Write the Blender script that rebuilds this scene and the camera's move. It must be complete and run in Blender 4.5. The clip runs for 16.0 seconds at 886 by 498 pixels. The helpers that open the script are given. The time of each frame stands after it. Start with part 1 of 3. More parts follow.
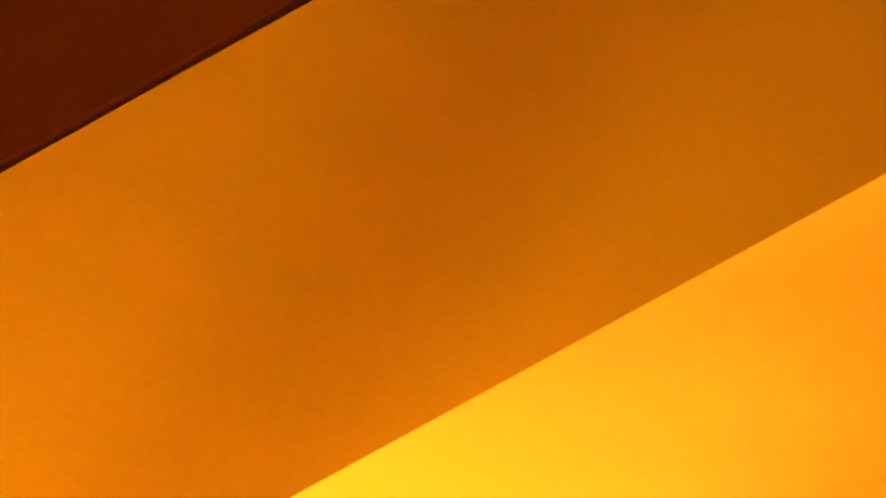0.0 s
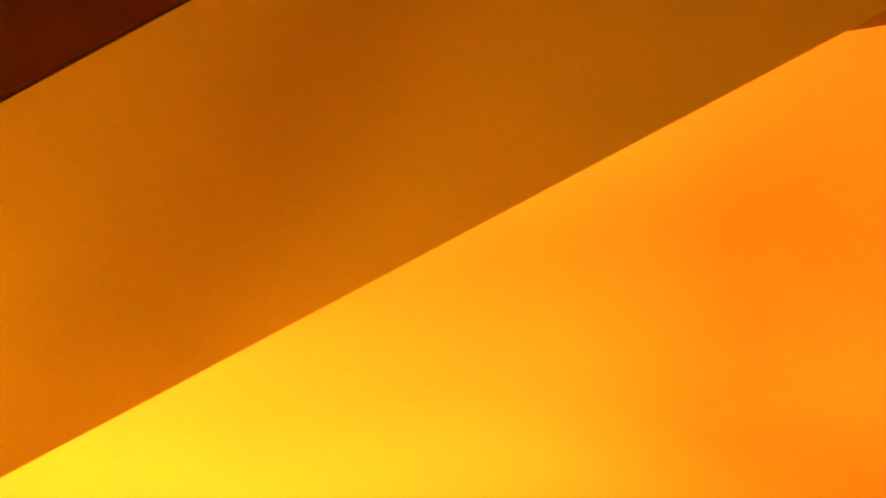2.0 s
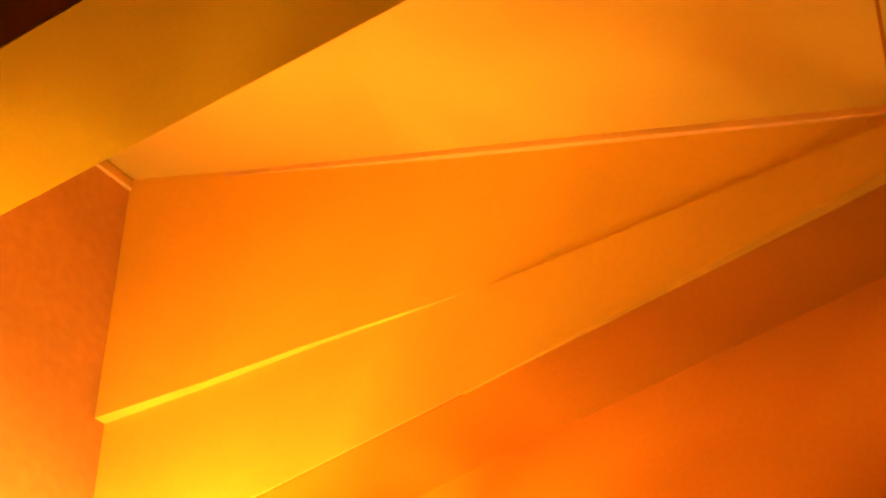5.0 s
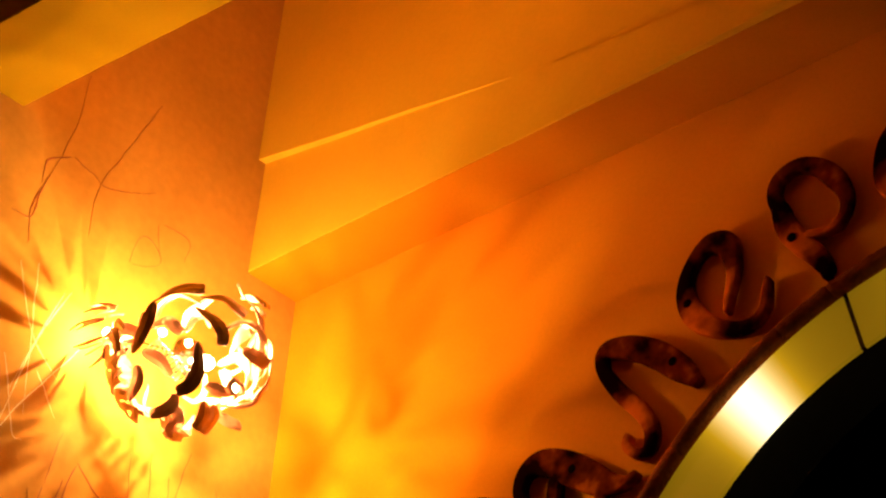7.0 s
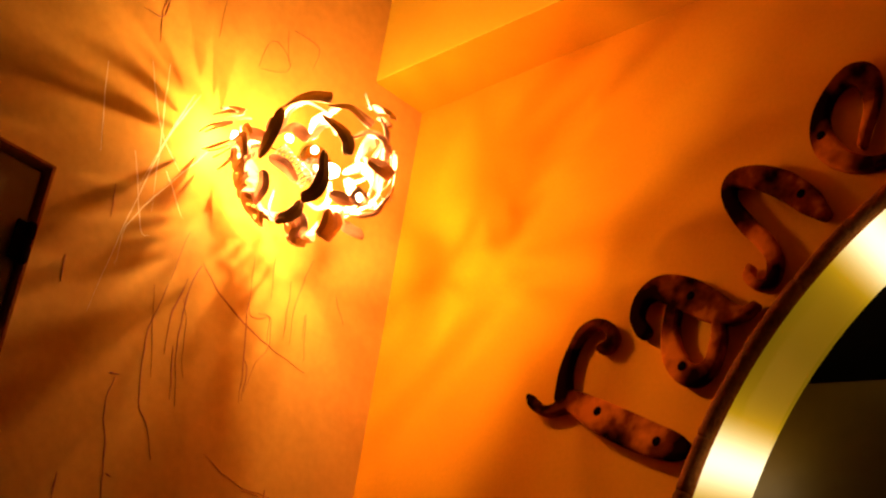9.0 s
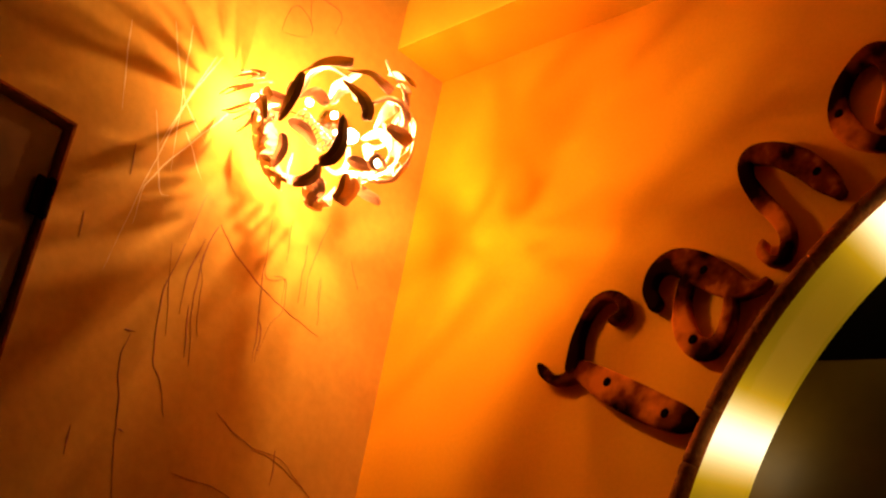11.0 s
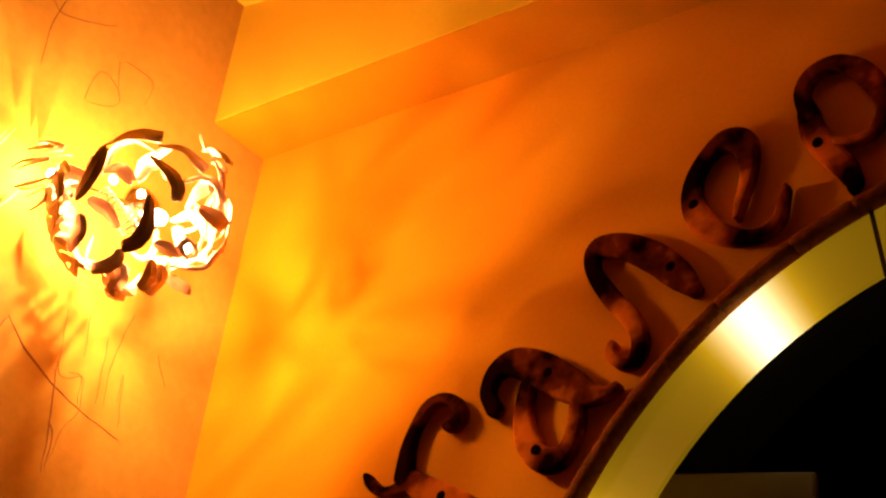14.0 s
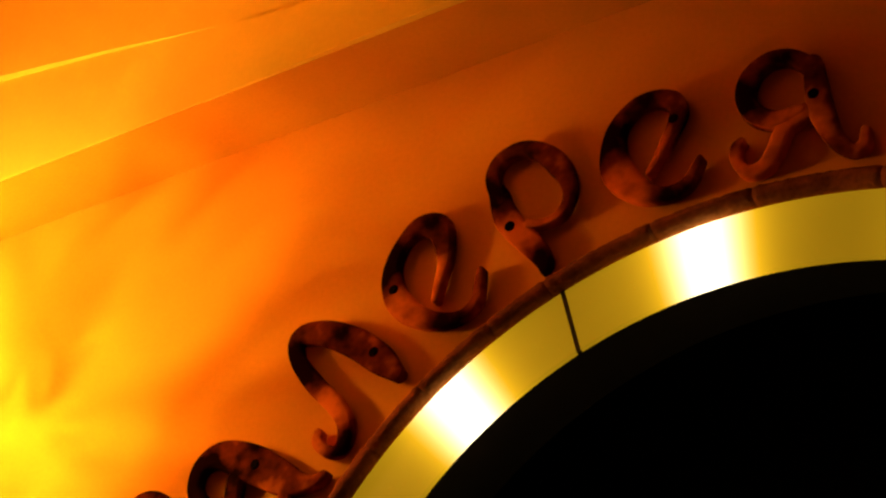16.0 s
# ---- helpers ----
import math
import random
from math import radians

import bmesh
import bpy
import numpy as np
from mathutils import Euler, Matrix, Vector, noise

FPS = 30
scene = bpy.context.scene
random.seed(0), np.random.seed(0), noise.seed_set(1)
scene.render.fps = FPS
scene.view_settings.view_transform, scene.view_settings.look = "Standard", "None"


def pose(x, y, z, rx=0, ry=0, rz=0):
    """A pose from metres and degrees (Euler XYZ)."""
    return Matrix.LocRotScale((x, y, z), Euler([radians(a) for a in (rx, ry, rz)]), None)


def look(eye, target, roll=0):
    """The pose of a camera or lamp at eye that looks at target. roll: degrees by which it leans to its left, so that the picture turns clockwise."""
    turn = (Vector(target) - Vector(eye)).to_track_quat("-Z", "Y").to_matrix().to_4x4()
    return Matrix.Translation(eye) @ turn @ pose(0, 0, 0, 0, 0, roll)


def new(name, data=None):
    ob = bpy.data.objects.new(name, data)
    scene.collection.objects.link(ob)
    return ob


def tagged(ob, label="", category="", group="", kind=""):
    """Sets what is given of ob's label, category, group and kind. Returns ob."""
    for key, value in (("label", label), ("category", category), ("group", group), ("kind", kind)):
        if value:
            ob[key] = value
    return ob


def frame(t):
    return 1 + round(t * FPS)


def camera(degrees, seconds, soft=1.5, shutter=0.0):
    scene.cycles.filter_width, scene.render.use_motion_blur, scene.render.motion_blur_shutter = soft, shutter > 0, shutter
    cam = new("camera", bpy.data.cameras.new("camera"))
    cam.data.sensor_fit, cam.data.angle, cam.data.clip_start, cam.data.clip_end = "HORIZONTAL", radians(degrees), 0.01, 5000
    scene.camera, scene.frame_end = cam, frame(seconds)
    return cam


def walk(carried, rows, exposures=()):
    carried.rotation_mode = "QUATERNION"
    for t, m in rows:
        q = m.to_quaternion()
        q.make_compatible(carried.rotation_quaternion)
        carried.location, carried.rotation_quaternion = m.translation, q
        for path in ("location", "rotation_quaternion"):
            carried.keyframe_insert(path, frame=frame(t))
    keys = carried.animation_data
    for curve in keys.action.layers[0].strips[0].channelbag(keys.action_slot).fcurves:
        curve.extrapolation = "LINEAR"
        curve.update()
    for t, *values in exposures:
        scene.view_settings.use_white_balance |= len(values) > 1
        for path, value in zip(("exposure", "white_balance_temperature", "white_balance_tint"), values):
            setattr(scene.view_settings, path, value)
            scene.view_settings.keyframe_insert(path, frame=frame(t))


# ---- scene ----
cam = camera(32.2, 16.0, soft=2.3)
# seconds, eye, target, roll
PATH = [
    (0, (0.811, -0.729, 2.193), (0.649, 0.379, 3.602), -26.6),
    (0.5, (0.811, -0.733, 2.180), (0.686, 0.375, 3.593), -28.4),
    (1, (0.811, -0.733, 2.169), (0.596, 0.362, 3.581), -24.5),
    (1.5, (0.812, -0.741, 2.147), (0.651, 0.371, 3.554), -26.5),
    (2, (0.864, -0.769, 2.064), (0.683, 0.326, 3.482), -24.9),
    (2.5, (0.916, -0.789, 2.003), (0.521, 0.277, 3.398), -15.7),
    (3, (0.923, -0.830, 1.950), (0.446, 0.256, 3.305), -13.3),
    (3.5, (0.916, -0.842, 1.912), (0.334, 0.225, 3.240), -8.7),
    (3.7, (0.905, -0.855, 1.896), (0.309, 0.223, 3.209), -8.4),
    (5.8, (1.373, -1.113, 1.369), (0.465, -0.075, 2.526), 1.7),
    (6.2, (1.468, -1.183, 1.264), (0.519, -0.136, 2.378), 2.8),
    (6.5, (1.510, -1.233, 1.203), (0.541, -0.178, 2.293), 3.4),
    (7, (1.539, -1.288, 1.184), (0.403, -0.102, 2.325), 4.2),
    (7.5, (1.532, -1.281, 1.188), (0.338, -0.106, 2.281), 5.7),
    (8, (1.529, -1.267, 1.188), (0.278, -0.103, 2.227), 7.5),
    (8.5, (1.528, -1.282, 1.189), (0.241, -0.104, 2.168), 8.4),
    (9, (1.536, -1.286, 1.193), (0.211, -0.101, 2.110), 9.3),
    (11.3, (1.549, -1.287, 1.176), (0.204, -0.097, 2.056), 11.5),
    (12, (1.596, -1.338, 1.124), (0.280, -0.130, 2.023), 11.9),
    (12.5, (1.584, -1.307, 1.154), (0.272, -0.103, 2.063), 11.6),
    (13, (1.514, -1.256, 1.214), (0.230, -0.040, 2.148), 11.3),
    (13.5, (1.469, -1.219, 1.263), (0.234, 0.029, 2.221), 10.1),
    (14, (1.434, -1.189, 1.285), (0.276, 0.099, 2.286), 8.7),
    (14.5, (1.433, -1.180, 1.288), (0.349, 0.144, 2.323), 7.0),
    (15, (1.438, -1.175, 1.284), (0.438, 0.185, 2.356), 5.0),
    (15.5, (1.447, -1.176, 1.282), (0.525, 0.216, 2.383), 3.1),
    (16, (1.448, -1.190, 1.291), (0.626, 0.253, 2.405), 0.1),
]
# seconds, stops
EXPOSURES = [(0, 2.02), (1.5, 1.94), (2.5, 1.74), (3.7, 1.42), (5.8, 0.5), (7.0, -0.02), (9.0, -0.22), (12.5, -0.13), (14.5, 0.1), (16, 0.66)]
walk(cam, [(t, look(eye, target, roll)) for t, eye, target, roll in PATH], EXPOSURES)

# ---- light ----
LAMP = Vector((0.138, -0.281, 2.163))      # middle of the ribbon lamp
world = bpy.data.worlds.new("world")
world.use_nodes = True
world.node_tree.nodes["Background"].inputs["Color"].default_value = (0.9, 0.45, 0.15, 1)
world.node_tree.nodes["Background"].inputs["Strength"].default_value = 0.0
scene.world = world
BULB_COLOUR = (1.0, 0.49, 0.18)
BULB_POWER = 3.15

# ---- the plan, in metres ----
BEAM_Z = 2.45          # underside of the beam along the arch wall
ROOM_X, ROOM_Y, ROOM_Z = 3.0, -3.0, 3.3
FASCIA_Y = -0.10
SLOPE_TOP, SLOPE_LOW, SLOPE_X = 3.040, 2.513, 0.955
CROSS_Z = 2.492        # underside of the free beam
ARCH_X, ARCH_Z = 1.0915, 1.590
R_IN, R_OUT, R_TRIM = 0.4765, 0.5495, 0.5605


# ---- materials ----
def material(name, colour, rough=0.6, metal=0.0, vary=0.1, scale=6.0, fine=60.0, bump=0.1, coat=0.0, spec=0.5):
    """Paint, plaster, wood or metal: a base colour with cloudy and fine variation, uneven gloss and relief."""
    m = bpy.data.materials.new(name)
    m.use_nodes = True
    nt = m.node_tree
    n, l = nt.nodes, nt.links
    bsdf = n["Principled BSDF"]
    co = n.new("ShaderNodeTexCoord")
    big, small = n.new("ShaderNodeTexNoise"), n.new("ShaderNodeTexNoise")
    for tex, s, d in ((big, scale, 4), (small, fine, 6)):
        tex.inputs["Scale"].default_value = s
        tex.inputs["Detail"].default_value = d
        l.new(co.outputs["Object"], tex.inputs["Vector"])
    mixed = n.new("ShaderNodeMix")
    mixed.data_type = "FLOAT"
    mixed.inputs[0].default_value = 0.35
    l.new(big.outputs["Fac"], mixed.inputs[2])
    l.new(small.outputs["Fac"], mixed.inputs[3])
    ramp = n.new("ShaderNodeValToRGB")
    lo, hi = (tuple(min(1, c * k) for c in colour) + (1,) for k in (1 - 2 * vary, 1 + 2 * vary))
    ramp.color_ramp.elements[0].position, ramp.color_ramp.elements[0].color = 0.25, lo
    ramp.color_ramp.elements[1].position, ramp.color_ramp.elements[1].color = 0.75, hi
    l.new(mixed.outputs[0], ramp.inputs["Fac"])
    l.new(ramp.outputs["Color"], bsdf.inputs["Base Color"])
    rr = n.new("ShaderNodeMapRange")
    rr.inputs["To Min"].default_value, rr.inputs["To Max"].default_value = max(0.03, rough - 0.12), min(1, rough + 0.12)
    l.new(big.outputs["Fac"], rr.inputs["Value"])
    l.new(rr.outputs["Result"], bsdf.inputs["Roughness"])
    bsdf.inputs["Metallic"].default_value = metal
    bsdf.inputs["Coat Weight"].default_value = coat
    bsdf.inputs["Specular IOR Level"].default_value = spec
    bsdf.inputs["Coat Roughness"].default_value = 0.15
    if bump:
        b = n.new("ShaderNodeBump")
        b.inputs["Strength"].default_value, b.inputs["Distance"].default_value = bump, 0.002
        l.new(small.outputs["Fac"], b.inputs["Height"])
        l.new(b.outputs["Normal"], bsdf.inputs["Normal"])
    return m


def glowing(name, colour, strength):
    m = bpy.data.materials.new(name)
    m.use_nodes = True
    b = m.node_tree.nodes["Principled BSDF"]
    b.inputs["Base Color"].default_value = (0.8, 0.8, 0.8, 1)
    b.inputs["Emission Color"].default_value = (*colour, 1)
    b.inputs["Emission Strength"].default_value = strength
    return m


PAINT = material("orange wall paint", (0.78, 0.315, 0.012), 0.6, vary=0.05, scale=3, fine=180, bump=0.06, spec=0.0)
PLASTER = material("lacquered ochre plaster", (0.61, 0.335, 0.054), 0.5, vary=0.10, scale=5, fine=70, bump=0.12, spec=0.04)
SOFFIT = material("warm ceiling paint", (0.59, 0.41, 0.04), 0.6, vary=0.04, scale=4, fine=220, bump=0.05, spec=0.0)
# wall orange taken darker: the grazing light's shade is in this colour
UNDER_SHADE = material("orange paint darkened as shade", (0.58, 0.25, 0.008), 0.65, vary=0.07, scale=7, fine=260, bump=0.1, spec=0.0)
# crossing beam seen from below: its shade is mixed into the colour
CROSS_SHADE = material("ochre beam paint darkened as shade", (0.36, 0.235, 0.006), 0.65, vary=0.05, scale=7, fine=260, bump=0.08, spec=0.0)
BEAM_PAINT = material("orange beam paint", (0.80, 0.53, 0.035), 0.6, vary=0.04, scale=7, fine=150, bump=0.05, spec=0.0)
TRIM = material("painted trim strip", (0.76, 0.48, 0.08), 0.35, vary=0.05, scale=9, fine=120, bump=0.04)
BARK = material("dark bark trim", (0.25, 0.075, 0.018), 0.5, vary=0.35, scale=28, fine=190, bump=0.9, spec=0.0)
LETTER = material("burnt amber lacquer", (0.3, 0.07, 0.01), 0.5, vary=0.4, scale=11, fine=45, bump=0.06, spec=0.0)
ramp = [x for x in LETTER.node_tree.nodes if x.bl_idname == "ShaderNodeValToRGB"][0].color_ramp
ramp.elements[0].position, ramp.elements[0].color = 0.44, (0.010, 0.002, 0.0006, 1)
ramp.elements[1].position, ramp.elements[1].color = 0.62, (0.74, 0.18, 0.010, 1)
middle = ramp.elements.new(0.52)
middle.color = (0.17, 0.026, 0.0025, 1)
for node in LETTER.node_tree.nodes:
    if node.bl_idname == "ShaderNodeTexNoise":
        node.inputs["Detail"].default_value = 0.5 if node.inputs["Scale"].default_value < 20 else 2.0   # broad soft stains
    if node.bl_idname == "ShaderNodeMix":
        node.inputs[0].default_value = 0.22
LETTER.node_tree.nodes["Principled BSDF"].inputs["Specular Tint"].default_value = (1.0, 0.42, 0.10, 1)
SCREW = material("blackened screw", (0.008, 0.004, 0.003), 0.5, 0.0, vary=0.1, scale=80, fine=300)
RIBBON = material("brushed bronze ribbon", (0.70, 0.47, 0.33), 0.42, 0.65, vary=0.08, scale=40, fine=400, bump=0.03)
STEEL = material("polished steel", (0.7, 0.66, 0.6), 0.2, 1.0, vary=0.04, scale=40, fine=300)
CRACK = material("dark crack filler", (0.34, 0.11, 0.025), 0.6, vary=0.3, scale=60, fine=200)
SCREW.node_tree.nodes["Principled BSDF"].inputs["Specular IOR Level"].default_value = 0.0
# pale colour for the light that the ribbons throw on the plaster
GLINT = material("pale reflected glint", (0.95, 0.80, 0.42), 0.5, vary=0.1, scale=60, fine=200)
DOOR = material("dark varnished door", (0.20, 0.10, 0.035), 0.3, vary=0.15, scale=4, fine=50, bump=0.08, coat=0.3)
# shade of the door's gap as a colour; also the dark panel joints
GAP = material("gap shade and joint black", (0.035, 0.016, 0.008), 0.7, vary=0.1)
# colour of the two walls out of view, chosen for their bounce light
BOUNCE_WALL = material("terracotta tone for bounce", (0.50, 0.22, 0.05), 0.6, vary=0.08, scale=3, fine=160, bump=0.06, spec=0.15)
# near-black base colour does the work of missing light behind the arch
UNLIT = material("unlit room black", (0.012, 0.008, 0.006), 0.6, vary=0.2)
LEAF = material("olive painted shutter", (0.19, 0.105, 0.02), 0.45, vary=0.08, scale=5, fine=60)
FLOOR = material("brown floor boards", (0.34, 0.19, 0.08), 0.45, vary=0.2, scale=3, fine=40)
BULB = glowing("lit bulb glass", (1.0, 0.78, 0.42), 40.0)


def ring_material():
    """Yellow acrylic with a lamp behind it every 32.1 degrees of the arch."""
    m = bpy.data.materials.new("backlit yellow acrylic")
    m.use_nodes = True
    n, l = m.node_tree.nodes, m.node_tree.links
    b = n["Principled BSDF"]

    def calc(op, a, c=None):
        k = n.new("ShaderNodeMath")
        k.operation = op
        for i, v in enumerate((a, c)):
            if v is None:
                continue
            if isinstance(v, (int, float)):
                k.inputs[i].default_value = v
            else:
                l.new(v, k.inputs[i])
        return k.outputs[0]

    co, xyz = n.new("ShaderNodeTexCoord"), n.new("ShaderNodeSeparateXYZ")
    l.new(co.outputs["Object"], xyz.inputs[0])
    ang = calc("MULTIPLY", calc("ARCTAN2", xyz.outputs["Z"], xyz.outputs["X"]), 180 / math.pi)
    off = calc("SUBTRACT", calc("FLOORED_MODULO", calc("ADD", ang, -93.4 + 16.05 + 385.2), 32.1), 16.05)
    near = calc("DIVIDE", off, 4.3)
    wide = calc("DIVIDE", off, 8.5)
    core = calc("POWER", 2.718, calc("MULTIPLY", calc("MULTIPLY", near, near), -1.0))
    halo = calc("POWER", 2.718, calc("MULTIPLY", calc("MULTIPLY", wide, wide), -1.0))
    level = calc("ADD", calc("ADD", calc("MULTIPLY", core, 1.5), calc("MULTIPLY", halo, 0.30)), 0.18)
    ramp = n.new("ShaderNodeValToRGB")
    ramp.color_ramp.elements[0].color = (1.0, 0.53, 0.012, 1)
    ramp.color_ramp.elements[1].color = (1.0, 0.92, 0.55, 1)
    ramp.color_ramp.elements[0].position = 0.15
    l.new(core, ramp.inputs["Fac"])
    noise_tex = n.new("ShaderNodeTexNoise")
    noise_tex.inputs["Scale"].default_value = 9
    l.new(co.outputs["Object"], noise_tex.inputs["Vector"])
    l.new(calc("MULTIPLY", level, calc("ADD", calc("MULTIPLY", noise_tex.outputs["Fac"], 0.3), 0.85)), b.inputs["Emission Strength"])
    l.new(ramp.outputs["Color"], b.inputs["Emission Color"])
    b.inputs["Base Color"].default_value = (0.12, 0.07, 0.01, 1)
    b.inputs["Roughness"].default_value = 0.3
    return m


ACRYLIC = ring_material()


# ---- helpers of this scene ----
def mesh_object(name, bm, mat, parent=None, label="", smooth=False):
    me = bpy.data.meshes.new(name)
    bmesh.ops.recalc_face_normals(bm, faces=bm.faces)
    bm.to_mesh(me)
    bm.free()
    me.materials.append(mat)
    for p in me.polygons:
        p.use_smooth = smooth
    ob = new(name, me)
    ob.parent = parent
    if label:
        ob["label"] = label
    return ob


def part(name, bm, mat, parent, label="", smooth=False):
    return mesh_object(name, bm, mat, parent, label, smooth)


def setting(name, bm, mat, label, category):
    return tagged(mesh_object(name, bm, mat), label, category, kind="structure")


def prism(bm, outline, axis, a, b):
    """A solid between two planes across an axis, from its outline in the other two."""
    def at(p, v):
        return {"x": (v, p[0], p[1]), "y": (p[0], v, p[1]), "z": (p[0], p[1], v)}[axis]
    lo, hi = [bm.verts.new(at(p, a)) for p in outline], [bm.verts.new(at(p, b)) for p in outline]
    bm.faces.new(lo)
    bm.faces.new(hi[::-1])
    for i in range(len(outline)):
        j = (i + 1) % len(outline)
        bm.faces.new((lo[i], hi[i], hi[j], lo[j]))
    return bm


def box(bm, x0, x1, y0, y1, z0, z1):
    return prism(bm, [(x0, y0), (x1, y0), (x1, y1), (x0, y1)], "z", z0, z1)


def bevelled(bm, width, segments=2):
    bmesh.ops.bevel(bm, geom=list(bm.edges), offset=width, segments=segments, affect="EDGES", profile=0.5)
    return bm


def smooth_line(points, steps=6):
    """A Catmull-Rom line through points of any dimension."""
    pts = [np.array(p, float) for p in points]
    pts = [2 * pts[0] - pts[1]] + pts + [2 * pts[-1] - pts[-2]]
    out = []
    for i in range(1, len(pts) - 2):
        p0, p1, p2, p3 = pts[i - 1:i + 3]
        for k in range(steps):
            t = k / steps
            out.append(0.5 * (2 * p1 + (p2 - p0) * t + (2 * p0 - 5 * p1 + 4 * p2 - p3) * t * t + (3 * p1 - p0 - 3 * p2 + p3) * t ** 3))
    out.append(pts[-2])
    return out


def sections(bm, rings, closed_profile=True, caps=True):
    """Joins rows of points into a skin."""
    rows = [[bm.verts.new(p) for p in ring] for ring in rings]
    n = len(rows[0])
    for a, b in zip(rows, rows[1:]):
        for i in range(n if closed_profile else n - 1):
            j = (i + 1) % n
            bm.faces.new((a[i], a[j], b[j], b[i]))
    if caps:
        bm.faces.new(rows[0][::-1])
        bm.faces.new(rows[-1])
    return bm


def tube(bm, points, radius, sides=8):
    """A round rod along points; the radius may be a list."""
    pts = [Vector(p) for p in points]
    rs = radius if isinstance(radius, (list, tuple)) else [radius] * len(pts)
    side = None
    rings = []
    for i, p in enumerate(pts):
        d = (pts[min(i + 1, len(pts) - 1)] - pts[max(i - 1, 0)]).normalized()
        if side is None:
            side = d.orthogonal().normalized()
        side = (side - d * side.dot(d)).normalized()
        up = d.cross(side)
        rings.append([p + (side * math.cos(a) + up * math.sin(a)) * rs[i] for a in (2 * math.pi * k / sides for k in range(sides))])
    return sections(bm, rings)


# ---- walls, floor, ceilings ----
setting("floor", box(bmesh.new(), -0.15, ROOM_X + 0.15, ROOM_Y - 0.15, 2.2, -0.1, 0), FLOOR, "brown wooden floor of the room", "floor")

DOOR_Y, DOOR_W, DOOR_TOP = -0.556, 0.85, 2.056
bm = bmesh.new()
box(bm, -0.15, 0, DOOR_Y, 0.3, 0, 3.5)
box(bm, -0.15, 0, DOOR_Y - DOOR_W, DOOR_Y, DOOR_TOP, 3.5)
box(bm, -0.15, 0, ROOM_Y - 0.15, DOOR_Y - DOOR_W, 0, 3.5)
setting("wall_west", bm, PLASTER, "ochre lacquered plaster wall with thin dark cracks", "wall")

bm = bmesh.new()
HOLE, TOP = R_OUT - 0.012, 3.5
box(bm, 0, ARCH_X - HOLE, 0, 0.15, 0, ARCH_Z)
box(bm, ARCH_X + HOLE, ROOM_X, 0, 0.15, 0, ARCH_Z)
arc = [(ARCH_X + HOLE * math.cos(a), ARCH_Z + HOLE * math.sin(a)) for a in np.linspace(math.pi, 0, 65)]
prism(bm, [(0, ARCH_Z), *arc[:33], (ARCH_X, TOP), (0, TOP)], "y", 0, 0.15)
prism(bm, [(ARCH_X, TOP), *arc[32:], (ROOM_X, ARCH_Z), (ROOM_X, TOP)], "y", 0, 0.15)
setting("wall_north", bm, PAINT, "orange painted wall with a round-arched opening", "wall")
# added to close the room; never in view, they only shape the fill
setting("wall_east", box(bmesh.new(), ROOM_X, ROOM_X + 0.15, ROOM_Y - 0.15, 0.15, 0, 3.5), BOUNCE_WALL, "plain unseen side wall, its terracotta tone sets the bounce light", "wall")
setting("wall_south", box(bmesh.new(), 0, ROOM_X, ROOM_Y - 0.15, ROOM_Y, 0, 3.5), BOUNCE_WALL, "plain unseen back wall, its terracotta tone sets the bounce light", "wall")
setting("ceiling", box(bmesh.new(), -0.15, ROOM_X + 0.15, ROOM_Y - 0.15, -0.55, ROOM_Z, ROOM_Z + 0.1), SOFFIT, "plain high ceiling painted cream", "ceiling")

# dropped beam along the arch wall, with a board of its own above the sloping line
setting("beam_north", bevelled(box(bmesh.new(), 0.0005, ROOM_X, FASCIA_Y, -0.0005, BEAM_Z + 0.002, 3.2), 0.001), BEAM_PAINT, "boxed-in painted beam along the arch wall", "beam")
setting("beam_north_soffit", box(bmesh.new(), 0.0005, ROOM_X, FASCIA_Y + 0.001, -0.0005, BEAM_Z, BEAM_Z + 0.0015), UNDER_SHADE, "orange underside of the beam over the arch, shade in its colour", "beam")
NOTCH = [(0.001, 0.207), (0.17, 0.176), (0.33, 0.150), (0.50, 0.118), (0.56, 0.105), (SLOPE_X, 0.043)]


def fascia(columns):
    """A board from columns of x, low edge, high edge and how far it stands proud."""
    bm = bmesh.new()
    return sections(bm, [[(x, FASCIA_Y + 0.001, lo), (x, FASCIA_Y - out, lo), (x, FASCIA_Y - out, hi), (x, FASCIA_Y + 0.001, hi)] for x, lo, hi, out in columns])


# the upper board stands proud near the west wall, the lower one farther along
bm = fascia([(x, BEAM_Z + z, 3.15, 0.0004 + 0.014 * max(0, 1 - x / 0.52)) for x, z in NOTCH])
low = fascia([(x, BEAM_Z + 0.0005, BEAM_Z + z, 0.0004 + 0.012 * (x - 0.50) / 0.45) for x, z in NOTCH[3:]] + [(ROOM_X, BEAM_Z + 0.0005, BEAM_Z + 0.042, 0.0124)])
setting("fascia_lower_board", low, BEAM_PAINT, "orange lower fascia board with a thin ledge", "fascia")
setting("fascia_board", bm, BEAM_PAINT, "orange fascia board with a slanting lower edge", "fascia")


def cross_y(x, side):
    """The free beam runs at a slight angle to the arch wall."""
    return (-0.5195 if side else -0.650) + 0.099 * x


bm = bmesh.new()
plan = [(0.0005, cross_y(0, 0)), (ROOM_X, cross_y(ROOM_X, 0)), (ROOM_X, cross_y(ROOM_X, 1)), (0.0005, cross_y(0, 1))]
setting("beam_cross", bevelled(prism(bm, plan, "z", CROSS_Z + 0.002, ROOM_Z), 0.001), BEAM_PAINT, "painted beam crossing below the sloping ceiling", "beam")

